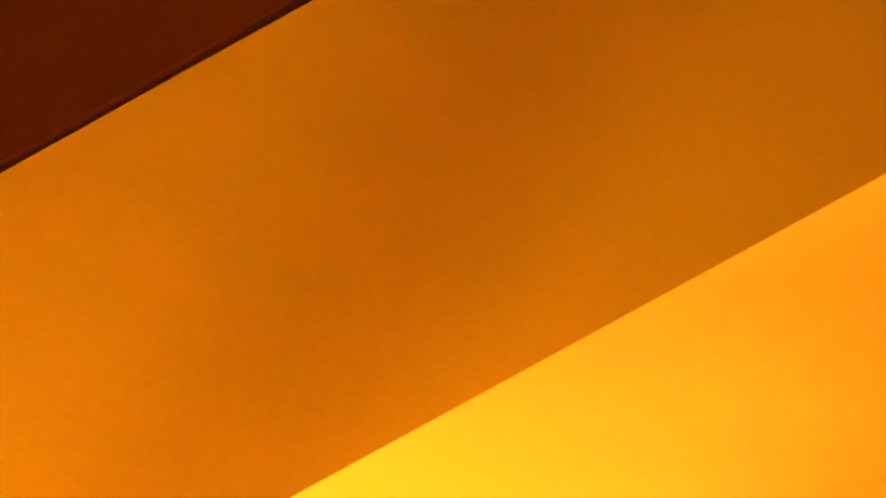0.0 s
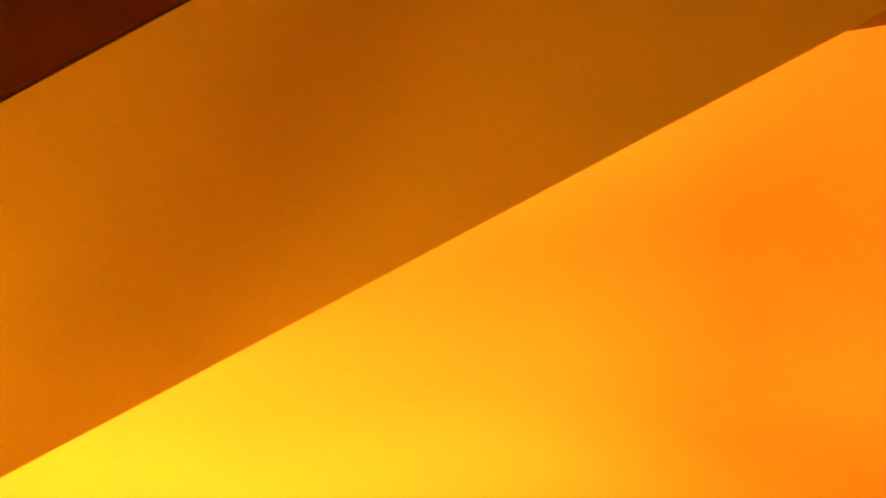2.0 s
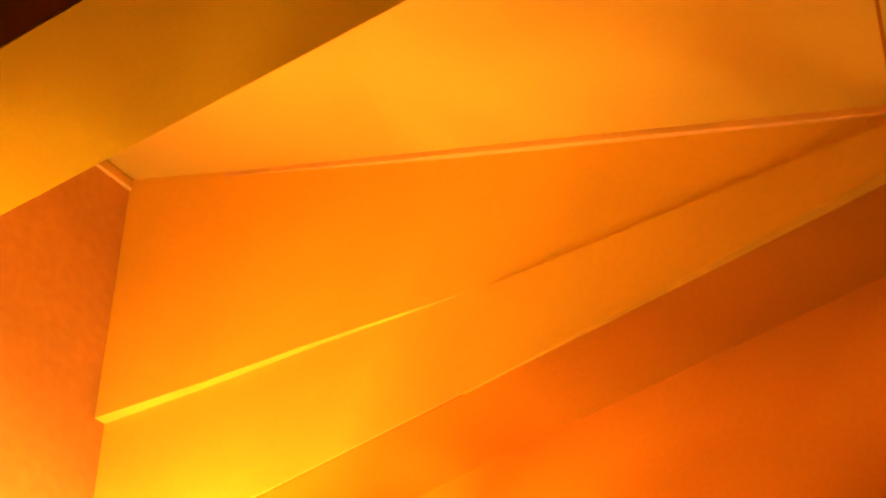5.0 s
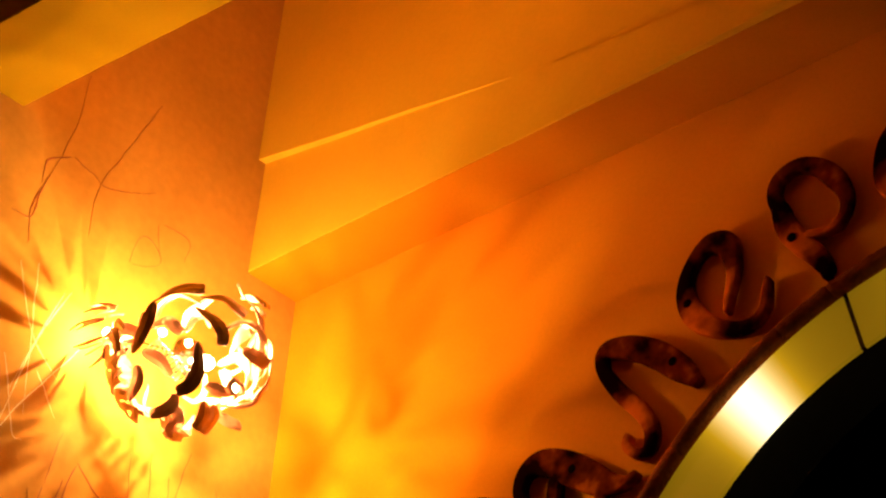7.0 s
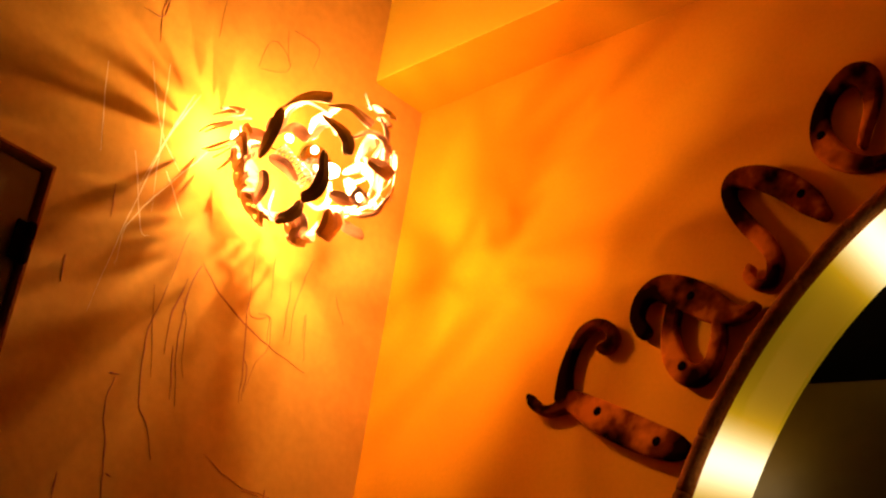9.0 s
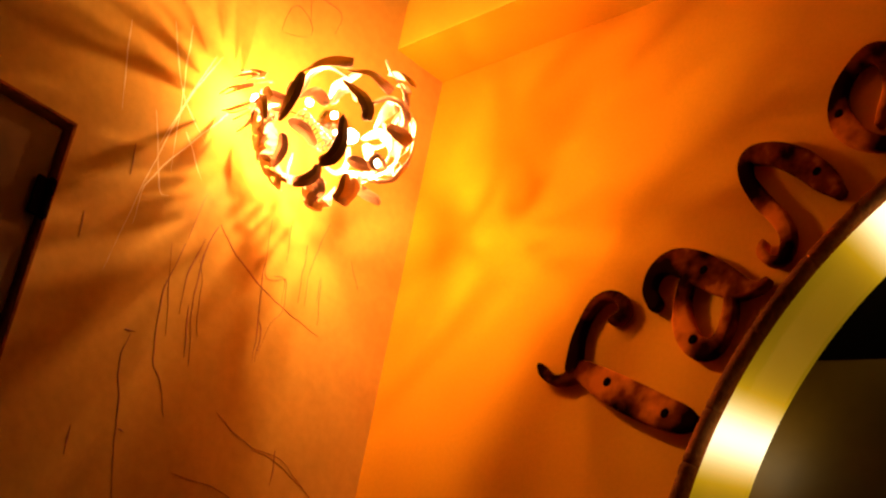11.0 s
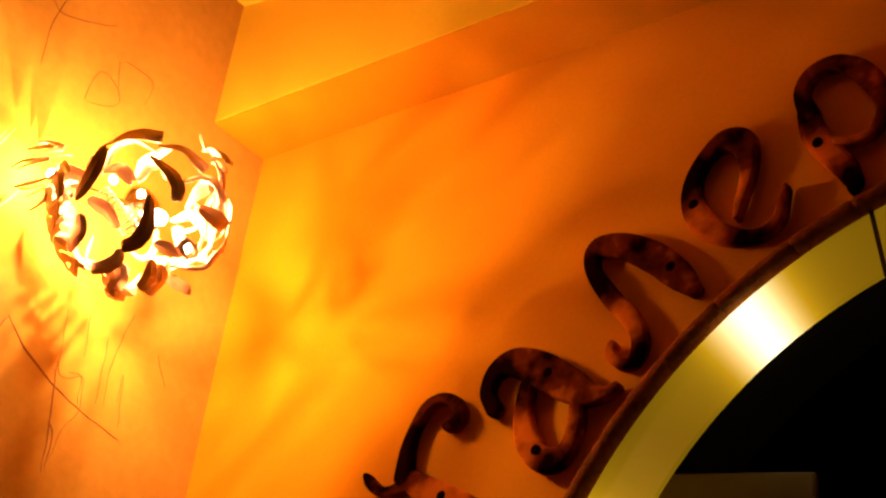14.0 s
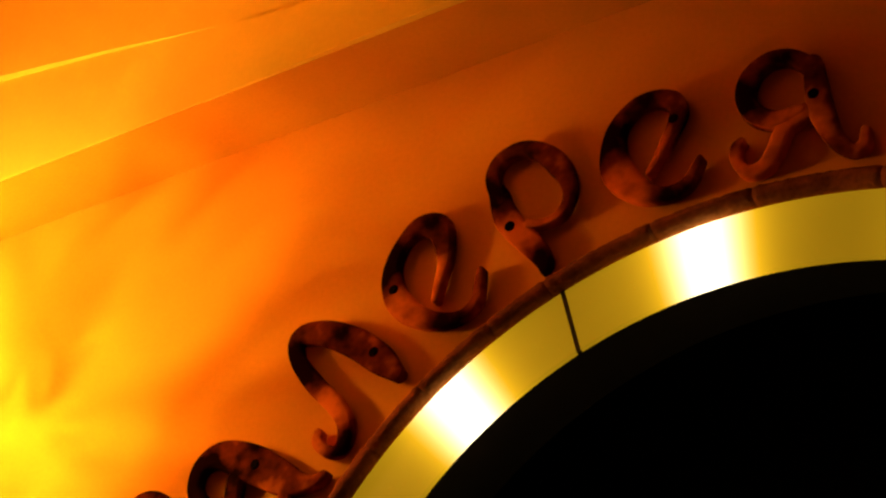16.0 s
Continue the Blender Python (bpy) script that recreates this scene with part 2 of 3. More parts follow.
# thin sheet that carries the underside's darker, shaded tone
setting("beam_cross_soffit", prism(bmesh.new(), [(x, y + (0.001 if y < cross_y(x, 1) - 0.07 else -0.001)) for x, y in plan], "z", CROSS_Z, CROSS_Z + 0.0015), CROSS_SHADE, "underside of the crossing beam, its shade put into the brown", "beam")

# sloping ceiling between the two beams, then a level soffit
bm = bmesh.new()


def end_x(y):
    """The low end of the slope runs at an angle."""
    return SLOPE_X + 0.32 * (FASCIA_Y - y)


def slope_z(x):
    return SLOPE_TOP + (SLOPE_LOW - SLOPE_TOP) * x / SLOPE_X


LOW_Y = -0.403
corners = [(0.0005, -0.56), (end_x(LOW_Y), LOW_Y), (end_x(FASCIA_Y), FASCIA_Y - 0.0005), (0.0005, FASCIA_Y - 0.0005)]
sections(bm, [[(x, y, slope_z(x)) for x, y in corners], [(x, y, 3.2) for x, y in corners]])
setting("ceiling_slope", bm, SOFFIT, "sloping cream ceiling under the stairs", "ceiling")
setting("ceiling_soffit", prism(bmesh.new(), [(end_x(LOW_Y) + 0.001, LOW_Y), (ROOM_X, -0.20), (ROOM_X, FASCIA_Y - 0.001), (SLOPE_X + 0.001, FASCIA_Y - 0.001)], "z", CROSS_Z + 0.004, 3.2), PAINT, "level soffit beyond the sloping ceiling", "ceiling")

# trim round the sloping ceiling
run = math.hypot(SLOPE_X, SLOPE_TOP - SLOPE_LOW)
dx, dz = SLOPE_X / run, (SLOPE_LOW - SLOPE_TOP) / run
nx, nz = dz, -dx                                   # down and out of the slope
yf = FASCIA_Y - 0.0105
trim = tagged(new("trim"), "narrow painted trim along the sloping ceiling", "trim", kind="structure")
foot = [(0.001 + nx * a, SLOPE_TOP + nz * a) for a in (0.0005, 0.0095)]
tail = [(SLOPE_X + 0.003 + nx * a, SLOPE_LOW + nz * a) for a in (0.0095, 0.0005)]
bm = prism(bmesh.new(), [(max(0.0012, x), z) for x, z in (*foot, *tail)], "y", yf - 0.0006, FASCIA_Y)
for v in bm.verts:
    if v.co.y < FASCIA_Y - 0.01 and v.co.x > 0.5:
        v.co.y = FASCIA_Y - 0.004
part("long_strip", bevelled(bm, 0.001), TRIM, trim)
part("wall_strip", bevelled(box(bmesh.new(), 0.0005, 0.006, -0.5, yf - 0.004, SLOPE_TOP - 0.021, SLOPE_TOP - 0.005), 0.001), TRIM, trim)
# the end strip takes the same shaded orange as the soffit
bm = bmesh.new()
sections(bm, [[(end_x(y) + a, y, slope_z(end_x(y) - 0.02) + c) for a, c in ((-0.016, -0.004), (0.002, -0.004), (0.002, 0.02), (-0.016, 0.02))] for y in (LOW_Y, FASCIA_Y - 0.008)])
part("end_strip", bm, UNDER_SHADE, trim)

# ---- door in the west wall ----
door = tagged(new("door_1"), "dark varnished closed door with a narrow shadow gap", "door", kind="structure")
yo, yi = DOOR_Y - DOOR_W, DOOR_Y
part("leaf", bevelled(box(bmesh.new(), -0.05, -0.006, yo + 0.007, yi - 0.007, 0.006, DOOR_TOP - 0.007), 0.002), DOOR, door)
# added sheet whose dark colour gives the gap its shade
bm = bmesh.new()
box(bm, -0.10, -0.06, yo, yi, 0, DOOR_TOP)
part("shade_lining", bm, GAP, door, "added dark sheet behind the door's gap, standing for its shade")
bm = bmesh.new()
tube(bm, [(0.004, yi - 0.004, z) for z in (1.925, 1.929, 1.945, 1.9455, 1.9575, 1.958, 1.974, 1.978)], [0.004, 0.0062, 0.0062, 0.0052, 0.0052, 0.0062, 0.0062, 0.004], 12)
box(bm, -0.002, 0.003, yi - 0.022, yi - 0.004, 1.927, 1.976)
part("hinge", bm, SCREW, door, "black barrel hinge")
door_trim = bmesh.new()
for y0, y1, z0, z1 in ((yi + 0.0, yi + 0.004, 0, DOOR_TOP + 0.004), (yo, yi, DOOR_TOP, DOOR_TOP + 0.004)):
    box(door_trim, 0.0005, 0.003, y0, y1, z0, z1)
part("edge_bead", door_trim, BARK, door, "thin dark bead round the door")

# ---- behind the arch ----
# walls of the opening's depth, with its darkness put into their colour
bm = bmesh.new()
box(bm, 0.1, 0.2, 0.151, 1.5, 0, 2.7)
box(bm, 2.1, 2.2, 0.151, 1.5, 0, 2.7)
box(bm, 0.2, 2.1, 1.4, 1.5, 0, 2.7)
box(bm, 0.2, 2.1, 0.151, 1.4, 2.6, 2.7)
setting("wall_inner", bm, UNLIT, "walls behind the arch, coloured near-black as unlit", "wall")
shutter = tagged(new("shutter"), "plain olive-brown board standing inside the arch", "shutter")
leaf = prism(bmesh.new(), [(0.545, 0.020), (0.805, 0.100), (0.800, 0.118), (0.540, 0.038)], "z", 0.001, BEAM_Z - 0.551)
part("board", bevelled(leaf, 0.004), LEAF, shutter)

# ---- arch light and bark trim ----
ring = tagged(new("light_ring"), "backlit yellow acrylic band round the arch", "light")
ring.location = (ARCH_X, 0, ARCH_Z)
JOINTS = [(-11.5, 44.8), (45.2, 109.0), (109.4, 173.2), (173.6, 191.5)]
for a0, a1 in JOINTS:
    bm = bmesh.new()
    steps = max(4, int((a1 - a0) / 1.5))
    rows = []
    for a in np.linspace(a0, a1, steps):
        rows.append([(r * math.cos(radians(a + 20 * (R_OUT - r))), y, r * math.sin(radians(a + 20 * (R_OUT - r)))) for r, y in ((R_IN, -0.001), (R_IN, -0.0045), (R_IN + 0.0015, -0.006), (R_OUT - 0.0015, -0.006), (R_OUT, -0.0045), (R_OUT, -0.001))])
    sections(bm, rows)
    part("panel", bm, ACRYLIC, ring)
for a in (45.0, 109.2, 173.4):
    bm = bmesh.new()
    rows = []
    for r, da in ((R_IN - 0.001, 1.3), (R_OUT, 0.0)):
        c, s = math.cos(radians(a + da)), math.sin(radians(a + da))
        t = Vector((-s, 0, c)) * 0.0024
        rows.append([Vector((r * c, y, r * s)) + k * t for k, y in ((-1, -0.0005), (-1, -0.0066), (1, -0.0066), (1, -0.0005))])
    sections(bm, rows)
    part("joint", bm, GAP, ring, "dark joint between two panels")

# added sleeve: covers the reveal, which the ring would light, with black
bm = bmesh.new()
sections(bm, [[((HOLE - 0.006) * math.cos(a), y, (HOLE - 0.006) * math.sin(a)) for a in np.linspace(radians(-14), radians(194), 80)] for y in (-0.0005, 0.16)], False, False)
part("shade_lining", bm, UNLIT, ring, "added near-black sleeve inside the arch, standing for shade")

trim_ring = tagged(new("arch_trim"), "knobbly dark bark-brown moulding round the arch", "trim", kind="structure")
rng = random.Random(5)
a = -11.5
while a < 191.5:
    span = rng.uniform(6.5, 13)
    b = min(a + span, 191.5)
    pts, rs = [], []
    n = max(6, int((b - a) / 0.55))
    for k in range(n + 1):
        f = k / n
        ang = radians(a + (b - a) * f)
        r = R_TRIM + 0.0008 * noise.noise((ang * 40, 3, 1))
        knob = math.exp(-(min(f, 1 - f) / 0.05) ** 2)
        pts.append((ARCH_X + r * math.cos(ang), -0.007, ARCH_Z + r * math.sin(ang)))
        rs.append((0.0108 + 0.0010 * knob + 0.0016 * noise.noise((ang * 90, 7, 2))) * (0.86 if k in (0, n) else 1))
    bm = bmesh.new()
    tube(bm, pts, rs, 10)
    part("stick", bm, BARK, trim_ring, smooth=True)
    a = b

# ---- sign letters: x and z of the middle, strokes as (x, z, half width) and screws, in millimetres ----
LETTERS = [
    (0.438, 1.901, [
        [(-47, -6, 13), (-7, -31, 18), (37, -55, 19), (77, -75, 18), (108, -88, 15), (121, -93, 9)],
        [(-68, 5, 11), (-68, 38, 8), (-61, 64, 6), (-47, 86, 7), (-27, 93, 6), (-7, 84, 7), (2, 68, 7), (-5, 59, 8), (-14, 58, 6)],
        [(-53, -2, 12), (-79, -10, 7), (-98, -8, 6), (-115, 4, 6), (-122, 13, 4)],
    ], [(-6, -27), (85, -79)]),
    (0.558, 1.959, [
        [(-72, 9, 9), (-84, 30, 8), (-77, 54, 10), (-53, 62, 15), (-16, 46, 19), (20, 23, 18), (46, 7, 14), (70, 2, 7), (83, 7, 5)],
        [(-31, 29, 9), (-33, -1, 10), (-25, -32, 13), (-5, -58, 13), (16, -62, 12), (30, -49, 9), (36, -24, 9), (35, -2, 7)],
    ], [(-3, 38), (-8, -50)]),
    (0.660, 2.066, [
        [(65, -5, 8), (44, 18, 15), (15, 45, 16), (-22, 68, 14), (-52, 76, 12), (-64, 69, 9), (-63, 51, 8), (-52, 31, 9), (-33, 5, 10), (-10, -21, 10), (3, -44, 9), (4, -64, 8), (-4, -76, 6), (-18, -73, 6), (-29, -61, 6), (-28, -51, 5)],
    ], [(38, 26)]),
    (0.771, 2.172, [
        [(0, -36, 4), (4, -17, 5), (10, 6, 7), (10, 31, 11), (3, 55, 14), (-18, 64, 12), (-39, 51, 8), (-53, 26, 9), (-54, -2, 12), (-41, -31, 14), (-17, -53, 11), (10, -64, 8), (33, -64, 6), (48, -51, 6), (52, -32, 5), (54, -17, 4)],
    ], [(-50, -10)]),
    (0.885, 2.214, [
        [(-35, 24, 10), (-44, 53, 8), (-34, 74, 8), (-10, 81, 8), (13, 69, 10), (32, 46, 12), (44, 18, 9), (43, -4, 6), (32, -20, 5), (16, -24, 4), (-3, -20, 5)],
        [(-41, 41, 8), (-31, 2, 13), (-17, -24, 13), (2, -50, 12), (12, -70, 9), (12, -80, 5)],
    ], [(-24, -17)]),
    (1.026, 2.240, [
        [(-8, -31, 3), (6, -11, 5), (21, 16, 7), (29, 35, 9), (24, 51, 10), (6, 61, 9), (-16, 59, 9), (-37, 41, 10), (-45, 14, 13), (-41, -18, 17), (-21, -47, 13), (2, -60, 8), (23, -60, 7), (36, -50, 6), (46, -33, 4)],
    ], [(24, 25)]),
    (1.172, 2.232, [
        [(24, 43, 9), (4, 64, 8), (-19, 68, 9), (-39, 55, 10), (-46, 32, 10), (-38, 7, 10), (-19, -6, 9), (4, -4, 6)],
        [(25, 47, 9), (24, 18, 11), (25, -11, 12), (30, -37, 10), (38, -57, 8), (50, -69, 6), (60, -65, 6), (63, -52, 5)],
        [(9, -8, 10), (-12, -18, 9), (-23, -37, 9), (-36, -55, 8), (-54, -56, 6), (-63, -42, 6), (-63, -26, 6), (-57, -20, 5)],
    ], [(21, 8)]),
]
NAMES = ["capital ge", "small a", "small el", "small ie", "small er", "small ie", "small ya"]


def stroke(bm, points, lift):
    """A lacquered stroke: a plate with rounded ends and a crowned face, standing off the wall."""
    line = smooth_line(points, 7)
    ext = []
    for end, inner in ((line[0], line[1]), (line[-1], line[-2])):
        d = end[:2] - inner[:2]
        d = d / max(1e-6, np.linalg.norm(d))
        ext.append([np.array([*(end[:2] + d * end[2] * s), end[2] * math.sqrt(max(0.02, 1 - s * s))]) for s in (0.35, 0.65, 0.85, 0.97)])
    line = ext[0][::-1] + line + ext[1]
    rows = []
    for i, p in enumerate(line):
        d = line[min(i + 1, len(line) - 1)][:2] - line[max(i - 1, 0)][:2]
        d = d / max(1e-6, np.linalg.norm(d))
        nrm = np.array([-d[1], d[0]])
        w = p[2] * 1.02
        prof = [(-0.98, 4), (-1.05, 7), (-1.05, 14.5), (-0.95, 16.4), (-0.6, 17.2), (0, 17.4), (0.6, 17.2), (0.95, 16.4), (1.05, 14.5), (1.05, 7), (0.98, 4)]
        rows.append([((p[0] + nrm[0] * w * u) / 1000, -(y * 0.92 + lift) / 1000, (p[1] + nrm[1] * w * u) / 1000) for u, y in prof])
    return sections(bm, rows)


for (x, z, strokes, screws), kind in zip(LETTERS, NAMES):
    letter = tagged(new("sign_letter"), "dark burnt-wood Cyrillic letter, " + kind + ", screwed above the arch", "sign letter", "letters over the arch")
    letter.location = (x - 0.0025, 0, z + 0.0032)
    for k, pts in enumerate(strokes):
        part("stroke", stroke(bmesh.new(), pts, -0.7 * k), LETTER, letter, smooth=True)
    for sx, sz in screws:
        bm = bmesh.new()
        c = Vector((sx / 1000, 0, sz / 1000))
        tube(bm, [c + Vector((0, y, 0)) for y in (-0.0005, -0.0160, -0.0169, -0.0174)], [0.0058, 0.0058, 0.005, 0.003], 14)
        part("screw", bm, SCREW, letter, "black screw with its spacer")

# ---- ribbon lamp on the west wall ----
RIGHT, OUT = Vector((0.655, 0.732, 0.186)), Vector((0.708, -0.508, -0.491))
OUT.normalize()
RIGHT = (RIGHT - OUT * RIGHT.dot(OUT)).normalized()
UP = OUT.cross(RIGHT)
lamp = tagged(new("wall_lamp"), "wall lamp of curled bronze ribbons round lit bulbs", "lamp")
lamp.location = LAMP
BALL = 0.112


def on_ball(u, v, s):
    """A point of the lamp, u to the side and v up in millimetres, s its place between back (-1) and front (1)."""
    u, v = u / 1000, v / 1000
    w = s * math.sqrt(max(0.0004, BALL * BALL - u * u - v * v))
    return RIGHT * u + UP * v + OUT * w


def strip(pts, width, twist=0.0, turn=0.0):
    """A curled leaf-shaped metal strip through points round the lamp's middle."""
    line = [Vector(p) for p in smooth_line(pts, 8)]
    rows = []
    n = len(line)
    for i, p in enumerate(line):
        f = i / (n - 1)
        d = (line[min(i + 1, n - 1)] - line[max(i - 1, 0)]).normalized()
        out = (p - d * p.dot(d)).normalized()
        out = Matrix.Rotation(turn + twist * (f - 0.5), 3, d) @ out
        side = d.cross(out)
        w = width / 1580 * (0.06 + 0.94 * min(1.0, (f / 0.45) ** 0.75) * (1 - 0.45 * max(0, f - 0.5) ** 1.5 / 0.35))
        t = 0.0004
        rows.append([p + side * (w * a) + out * (t * b - 0.0014 * (a * a)) for a, b in ((-1, -1), (0, -1), (1, -1), (1, 1), (0, 1), (-1, 1))])
    # this name also covers the added strips that only shape the light
    part("ribbon", sections(bmesh.new(), rows), RIBBON, lamp)


def ribbon(points, s, width, twist=0.0, turn=0.0):
    p0, p1, p8, p9 = (np.array(p[:2], float) for p in (points[0], points[1], points[-2], points[-1]))
    points = [(*(p0 + (p0 - p1) * 0.3),), *points, (*(p9 + (p9 - p8) * 0.3),)]
    strip([on_ball(p[0], p[1], s) for p in points], width, twist, turn)


RIBBONS = [
    ([(-36, 76), (-18, 86), (2, 90), (21, 88)], 0.35, 13, 1.2, 0.3),
    ([(27, 77), (50, 75), (66, 62), (74, 54)], 0.5, 12, 1.0, 0.2),
    ([(-38, 68), (-45, 51), (-56, 28), (-64, 16)], 0.85, 13, 0.8, 0.0),
    ([(-97, 36), (-82, 43), (-64, 38), (-54, 34)], 0.5, 10, 0.9, 0.3),
    ([(-36, 46), (-22, 50), (-8, 38)], 0.3, 11, 0.6, 0.2),
    ([(2, 42), (10, 62), (31, 77)], -0.6, 12, 0.6, 0.2),
    ([(19, 60), (36, 46), (45, 31), (44, 18)], 0.85, 11, 0.9, 0.1),
    ([(71, 90), (77, 76), (89, 64), (97, 46), (96, 28)], 0.1, 6, 2.2, 0.4),
    ([(54, 38), (72, 44), (89, 38), (97, 20), (94, 8)], 0.2, 6, 1.6, 0.9),
    ([(60, 8), (70, 24), (83, 36), (86, 30)], -0.3, 12, 1.2, 0.3),
    ([(74, 6), (90, -3), (100, -11)], 0.45, 14, 0.6, 0.2),
    ([(104, -12), (104, -31), (92, -48), (80, -60), (62, -61)], 0.2, 5, 2.0, 0.9),
    ([(70, -38), (60, -28), (50, -38), (58, -50), (70, -46), (68, -36)], 0.6, 6, 1.0, 1.0),
    ([(15, 13), (13, -13), (3, -31), (-10, -37)], 0.95, 12, 0.9, 0.1),
    ([(24, -35), (36, -40), (50, -46)], 0.5, 11, 0.5, 0.1),
    ([(-15, -44), (-19, -54), (-30, -62), (-43, -65)], 0.75, 11, 0.9, 0.1),
    ([(-14, -61), (-15, -77), (-24, -90)], 0.6, 12, 0.8, 0.1),
    ([(-60, -8), (-61, -23), (-70, -39)], 0.7, 13, 0.8, 0.1),
    ([(20, -56), (18, -72), (10, -84)], 0.7, 11, 0.9, 0.0),
    ([(31, -61), (31, -77), (20, -90)], 0.5, 11, 0.9, 0.0),
    ([(18, -54), (36, -59), (43, -77), (61, -87)], -0.2, 10, 1.4, 0.5),
    ([(-49, 10), (-33, 0), (-23, -15)], 0.55, 12, 0.6, 0.2),
    ([(-57, 50), (-52, 59)], 0.3, 11, 0.3, 0.0),
    ([(46, -8), (66, -2), (78, -18), (76, -36)], -0.5, 10, 1.0, 0.2),
    ([(-80, -10), (-66, -60), (-20, -70)], -0.7, 11, 1.0, 0.0),
    ([(40, -70), (86, -40), (92, 16)], -0.6, 6, 1.2, 0.1),
]
for pts, s, width, twist, turn in RIBBONS:
    ribbon(pts, s, 1.25 * width, 1.4 * twist, turn)

rng = random.Random(23)
# added inner curls that break up the bulbs' light
for k in range(8):
    ang = rng.uniform(0, 2 * math.pi)
    s = rng.uniform(-0.9, -0.1)
    r0 = rng.uniform(48, 98)
    bend = rng.choice((-1, 1)) * rng.uniform(0.3, 0.6)
    pts = [((r0 + d) * math.cos(ang + bend * f), (r0 + d) * math.sin(ang + bend * f)) for f, d in ((0, 0), (0.5, 8), (1, 2), (1.5, -14))]
    ribbon(pts, s, rng.uniform(6, 11), rng.uniform(0.6, 1.8), rng.uniform(0, 0.6))
# added light blockers: curls from back to front, door side and below
for k in range(17):
    ang = radians(rng.uniform(155, 270))
    r0 = rng.uniform(84, 106)
    start, lean = rng.uniform(-0.85, -0.5), rng.uniform(-0.45, 0.45)
    pts = []
    for f in (0, 0.25, 0.5, 0.75, 1):
        s = start + f * rng.uniform(0.9, 1.15)
        rr, aa = r0 * math.sqrt(max(0.1, 1 - s * s * 0.8)) * (1 + 0.06 * rng.uniform(-1, 1)), ang + lean * s
        pts.append(RIGHT * (rr * math.cos(aa) / 1000) + UP * (rr * math.sin(aa) / 1000) + OUT * (0.1 * s))
    strip(pts, rng.uniform(8, 17), rng.uniform(-0.9, 0.9), rng.uniform(-0.4, 0.4))
# small added curls close to the wall round the rear bulb, for rays
rear = Vector((-0.094, -0.062, 0.043))
for k in range(20):
    ang = radians(18 * k + rng.uniform(-8, 8))
    r0, lean = rng.uniform(0.026, 0.05), rng.uniform(-0.3, 0.3)
    x0, x1 = rng.uniform(-0.033, -0.018), rng.uniform(0.0, 0.03)
    pts = []
    for f in (0, 0.4, 0.7, 1.0):
        a = ang + lean * f
        rr = r0 * (1 - 0.25 * f * f)
        pts.append(rear + Vector((x0 + (x1 - x0) * f, -rr * math.cos(a), rr * math.sin(a))))
    strip(pts, rng.uniform(3, 11), rng.uniform(-0.8, 0.8), rng.uniform(-0.5, 0.5))
# added curls that shade the door
for k in range(9):
    ang = radians(146 + 11 * k + rng.uniform(-5, 5))
    pts = []
    for s in (-0.15, 0.15, 0.4, 0.65):
        aa, rr = ang + 0.35 * s * rng.uniform(-1, 1), 0.102 * math.sqrt(1 - 0.75 * s * s)
        pts.append(RIGHT * (rr * math.cos(aa)) + UP * (rr * math.sin(aa)) + OUT * (0.1 * s))
    strip(pts, rng.uniform(9, 16), rng.uniform(-0.6, 0.6), rng.uniform(-0.2, 0.2))
# small curls towards the arch wall, added for the shadows on it
for k in range(9):
    side = Vector((rng.uniform(0.0, 0.9), 1, rng.uniform(-0.35, 0.7))).normalized()
    across = side.cross(Vector((rng.uniform(-1, 1), 0, rng.uniform(-1, 1)))).normalized()
    pts = [(side + across * f).normalized() * (0.108 + 0.012 * f * f) + side.cross(across) * (0.16 * f * f) for f in (-0.3, -0.1, 0.1, 0.32)]
    strip(pts, rng.uniform(4, 7), rng.uniform(0.5, 1.6), rng.uniform(0, 0.6))
# curls towards the beam, added to shade its far end
for z0, width, reach in ((2.605, 12, 0.112), (2.70, 10, 0.108), (2.52, 9, 0.105)):
    pts = [(Vector((x, -0.1, z0 - 0.05 * x)) - LAMP).normalized() * (reach + 0.006 * k) for k, x in enumerate((0.42, 0.56, 0.75, 1.2))]
    strip(pts, width, 0.7, 0.2)

foot = OUT * (-LAMP.x / OUT.x)                      # the arm slants back to the wall
bm = bmesh.new()
tube(bm, [foot + Vector((x, 0, 0)) for x in (0.0006, 0.008, 0.012, 0.014)], [0.030, 0.030, 0.026, 0.008], 28)
part("backplate", bm, STEEL, lamp, "small round steel backplate")
bm = bmesh.new()
tube(bm, [foot + Vector((0.012, 0, 0)), foot * 0.45, foot * 0.2], [0.005, 0.005, 0.012], 12)
part("arm", bm, STEEL, lamp, smooth=True)

bm = bmesh.new()
tube(bm, smooth_line([foot + Vector((0.012, 0, 0)), foot.lerp(rear, 0.5) + Vector((0.006, 0, 0)), rear], 5), 0.0018, 6)
part("wire", bm, STEEL, lamp, "thin wire to the rear bulb", smooth=True)

# spring-like inner cage
bm = bmesh.new()
axis = on_ball(-43, 22, 0.1), on_ball(-4, -22, 0.3)
d = (axis[1] - axis[0]).normalized()
e1 = d.orthogonal().normalized()
e2 = d.cross(e1)
coil = [axis[0].lerp(axis[1], k / 120) + (e1 * math.cos(k * 0.52) + e2 * math.sin(k * 0.52)) * 0.011 for k in range(121)]
tube(bm, coil, 0.0011, 5)
part("coil", bm, STEEL, lamp, "bright wire coil round a bulb", smooth=True)

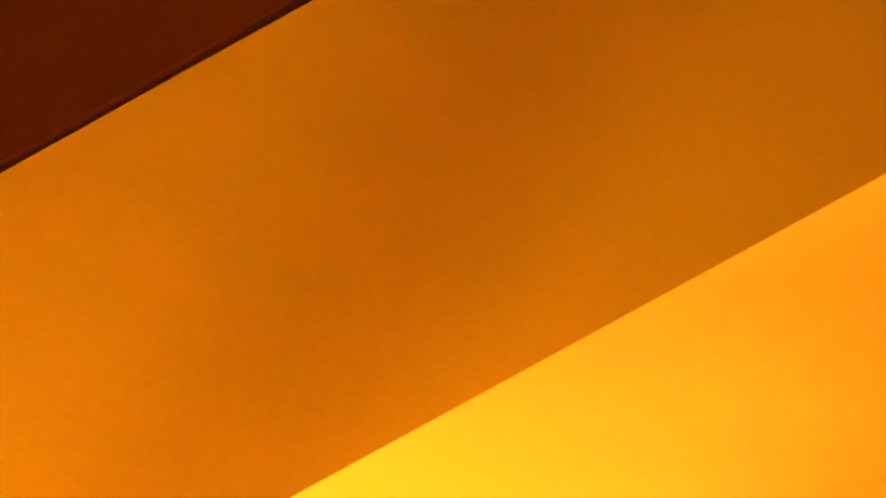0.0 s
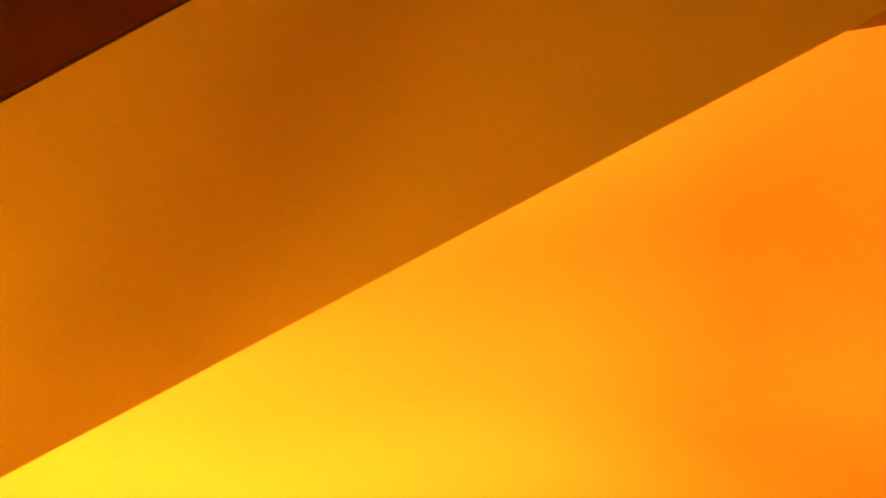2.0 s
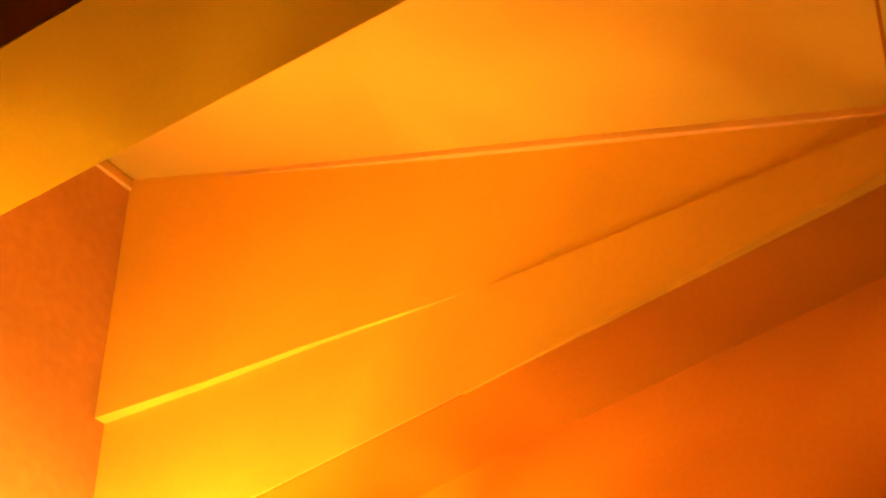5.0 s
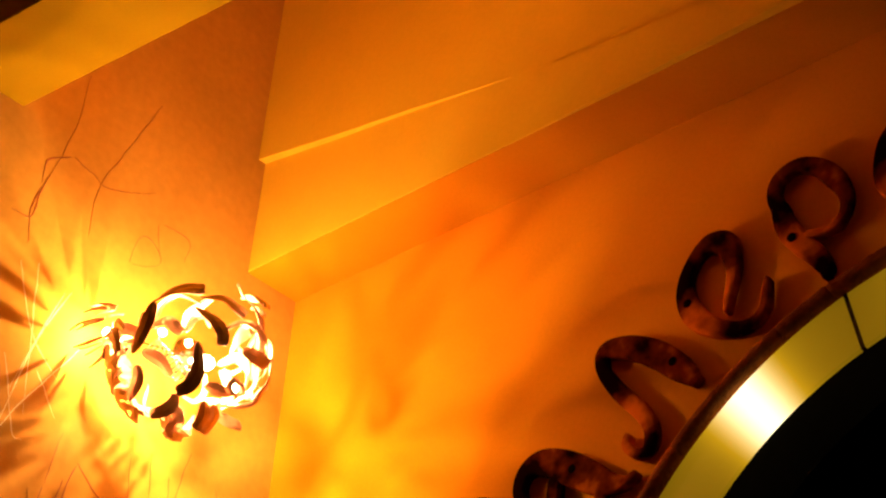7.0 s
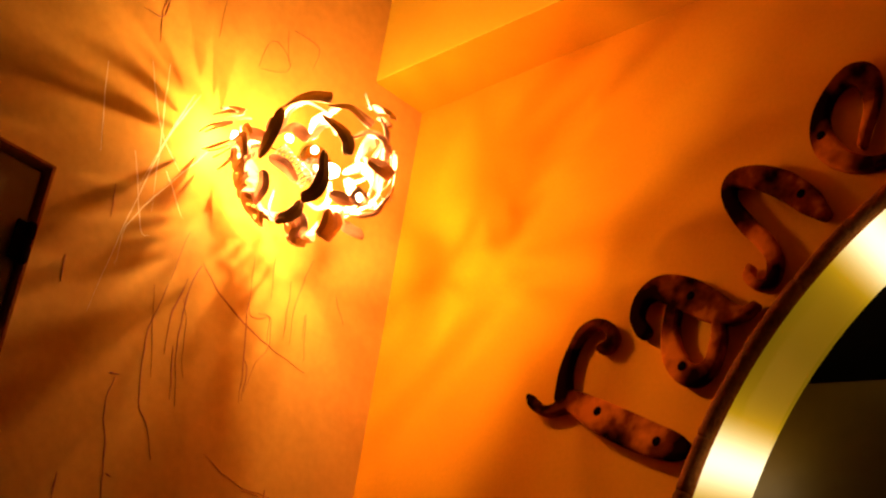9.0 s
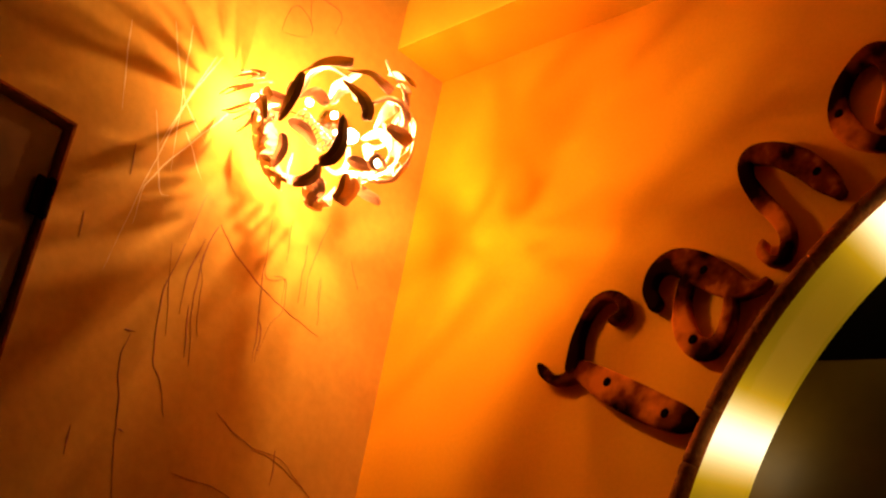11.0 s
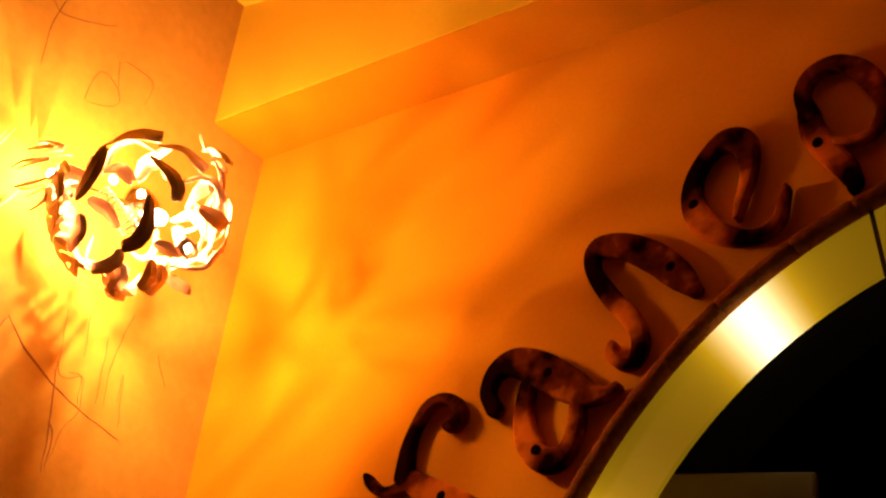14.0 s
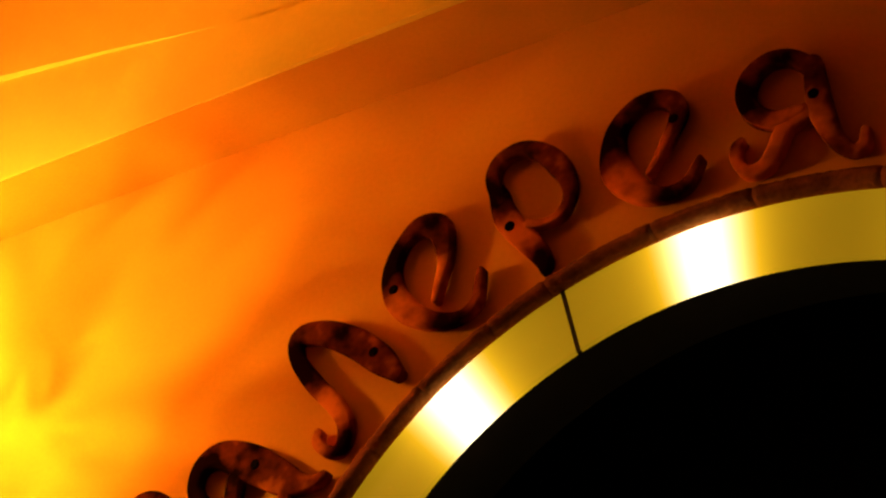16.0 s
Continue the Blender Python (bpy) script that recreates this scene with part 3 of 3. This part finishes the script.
# place, radius, share of the power
BULBS = [(on_ball(26, -6, -0.3), 0.010, 1.0), (on_ball(-30, 38, -0.6), 0.005, 0.6), (on_ball(58, -40, -0.25), 0.007, 1.35), (on_ball(4, 22, -0.5), 0.005, 0.5), (rear, 0.007, 1.8)]
for c, r, share in BULBS:
    bm = bmesh.new()
    tip = c.normalized()
    tube(bm, [c + tip * (r * k) for k in (-1.6, -1.3, -0.6, 0, 0.6, 0.9, 1.0)], [r * 0.5, r * 0.75, r, r, r * 0.8, r * 0.45, r * 0.1], 16)
    ob = part("bulb", bm, BULB, lamp, "glowing bulb", smooth=True)
    ob.visible_shadow = False
    light = new("bulb_light", bpy.data.lights.new("bulb_light", "POINT"))
    light.data.energy, light.data.color, light.data.shadow_soft_size = BULB_POWER * share, BULB_COLOUR, 0.0018 if c is rear else 0.005
    light.location = LAMP + c

# ---- cracks and painted light streaks of the plaster wall: y and z, in metres ----
def wall_line(bm, points, width, x=0.0006):
    line = smooth_line([(y, z + BEAM_Z) for y, z in points], 6)
    n = len(line)
    rows = []
    for i, p in enumerate(line):
        d = line[min(i + 1, n - 1)] - line[max(i - 1, 0)]
        d = d / max(1e-6, np.linalg.norm(d))
        nrm = np.array([-d[1], d[0]])
        f = i / (n - 1)
        w = width * (0.25 + 0.75 * math.sin(math.pi * min(1, 0.1 + f))) * (0.7 + 0.9 * abs(noise.noise((p[0] * 60, p[1] * 60, 4))))
        q = p + nrm * 0.0022 * noise.noise((p[0] * 45, p[1] * 45, 9))
        rows.append([(h, q[0] + nrm[0] * w * k, q[1] + nrm[1] * w * k) for k, h in ((-1, 0.0001), (-0.6, x), (0.6, x), (1, 0.0001))])
    sections(bm, rows, closed_profile=False, caps=False)


CRACKS = [
    [(-0.455, -0.035), (-0.464, -0.071), (-0.467, -0.111), (-0.498, -0.115)],
    [(-0.433, 0.011), (-0.461, -0.010), (-0.466, -0.029), (-0.464, -0.053)],
    [(-0.464, -0.060), (-0.470, -0.10), (-0.462, -0.15)],
    [(-0.318, -0.411), (-0.284, -0.437), (-0.230, -0.462), (-0.179, -0.476), (-0.123, -0.485)],
    [(-0.320, -0.414), (-0.328, -0.451), (-0.329, -0.493), (-0.325, -0.541), (-0.309, -0.606)],
    [(-0.334, -0.44), (-0.345, -0.50), (-0.342, -0.55)],
    [(-0.400, -0.604), (-0.404, -0.641), (-0.388, -0.694), (-0.378, -0.749), (-0.362, -0.801)],
    [(-0.469, -0.370), (-0.463, -0.413)],
    [(-0.507, -0.487), (-0.504, -0.522)],
    [(-0.36, -0.46), (-0.372, -0.54), (-0.36, -0.62), (-0.341, -0.644), (-0.324, -0.682)],
    [(-0.236, -0.430), (-0.222, -0.518), (-0.217, -0.565)],
    [(-0.332, -0.534), (-0.324, -0.574), (-0.319, -0.601)],
    [(-0.223, -0.506), (-0.216, -0.519), (-0.213, -0.562)],
    [(-0.148, -0.660), (-0.145, -0.682), (-0.145, -0.706)],
    [(-0.442, -0.739), (-0.440, -0.774)],
    [(-0.410, -0.600), (-0.395, -0.598)],
    [(-0.380, -0.719), (-0.372, -0.721)],
]
THIN = [
    [(-0.433, 0.16), (-0.434, 0.076), (-0.448, -0.004), (-0.457, -0.045)],
    [(-0.426, 0.014), (-0.391, 0.006), (-0.371, -0.003), (-0.327, 0.013), (-0.288, 0.035)],
    [(-0.306, 0.187), (-0.345, 0.083), (-0.378, -0.011), (-0.378, -0.089)],
    [(-0.305, -0.094), (-0.301, -0.059), (-0.284, -0.04), (-0.257, -0.057), (-0.261, -0.077), (-0.301, -0.095)],
    [(-0.272, -0.012), (-0.259, -0.059)],
    [(-0.261, -0.005), (-0.214, -0.007), (-0.215, -0.045)],
    [(-0.242, -0.365), (-0.232, -0.438), (-0.214, -0.444), (-0.196, -0.436), (-0.19, -0.475), (-0.206, -0.508), (-0.212, -0.55)],
    [(-0.209, -0.35), (-0.202, -0.411)],
    [(-0.146, -0.324), (-0.16, -0.393), (-0.158, -0.455)],
    [(-0.14, -0.405), (-0.129, -0.471)],
    [(-0.38, -0.469), (-0.352, -0.585)],
    [(-0.359, -0.453), (-0.349, -0.38)],
    [(-0.186, -0.673), (-0.146, -0.673), (-0.090, -0.692)],
    [(-0.334, -0.469), (-0.322, -0.496), (-0.317, -0.533), (-0.308, -0.567)],
    [(-0.250, -0.647), (-0.220, -0.661), (-0.179, -0.669), (-0.139, -0.667), (-0.108, -0.682), (-0.066, -0.704)],
    [(-0.292, -0.744), (-0.257, -0.740), (-0.220, -0.739), (-0.187, -0.745)],
    [(-0.218, -0.437), (-0.199, -0.436), (-0.194, -0.469)],
    [(-0.175, -0.371), (-0.172, -0.413), (-0.170, -0.456)],
    [(-0.142, -0.408), (-0.138, -0.441)],
    [(-0.096, -0.358), (-0.073, -0.392)],
]
# streaks of reflected light, drawn as pale lines
PALE = [
    [(-0.392, -0.191), (-0.438, -0.354)],
    [(-0.35, -0.258), (-0.433, -0.399), (-0.441, -0.47)],
    [(-0.465, -0.18), (-0.425, -0.269), (-0.374, -0.315)],
    [(-0.454, -0.313), (-0.42, -0.407), (-0.404, -0.413)],
    [(-0.526, -0.216), (-0.501, -0.338)],
    [(-0.405, -0.316), (-0.364, -0.366)],
    [(-0.44, -0.17), (-0.425, -0.27), (-0.41, -0.38)],
    [(-0.383, -0.187), (-0.422, -0.303), (-0.461, -0.543)],
]
# the third set holds the painted light streaks
for name, lines, width, mat, label in (("crack", CRACKS, 0.0013, CRACK, "dark branching cracks running down the plaster"), ("hairline", THIN, 0.0005, CRACK, "hairline cracks in the plaster"), ("scratch", PALE, 0.0009, GLINT, "pale streaks of reflected light painted on the plaster beside the lamp")):
    bm = bmesh.new()
    for line in lines:
        wall_line(bm, line, width, 0.0002 if name == "scratch" else 0.0006)
    tagged(mesh_object(name, bm, mat), label, name, kind="stuff")
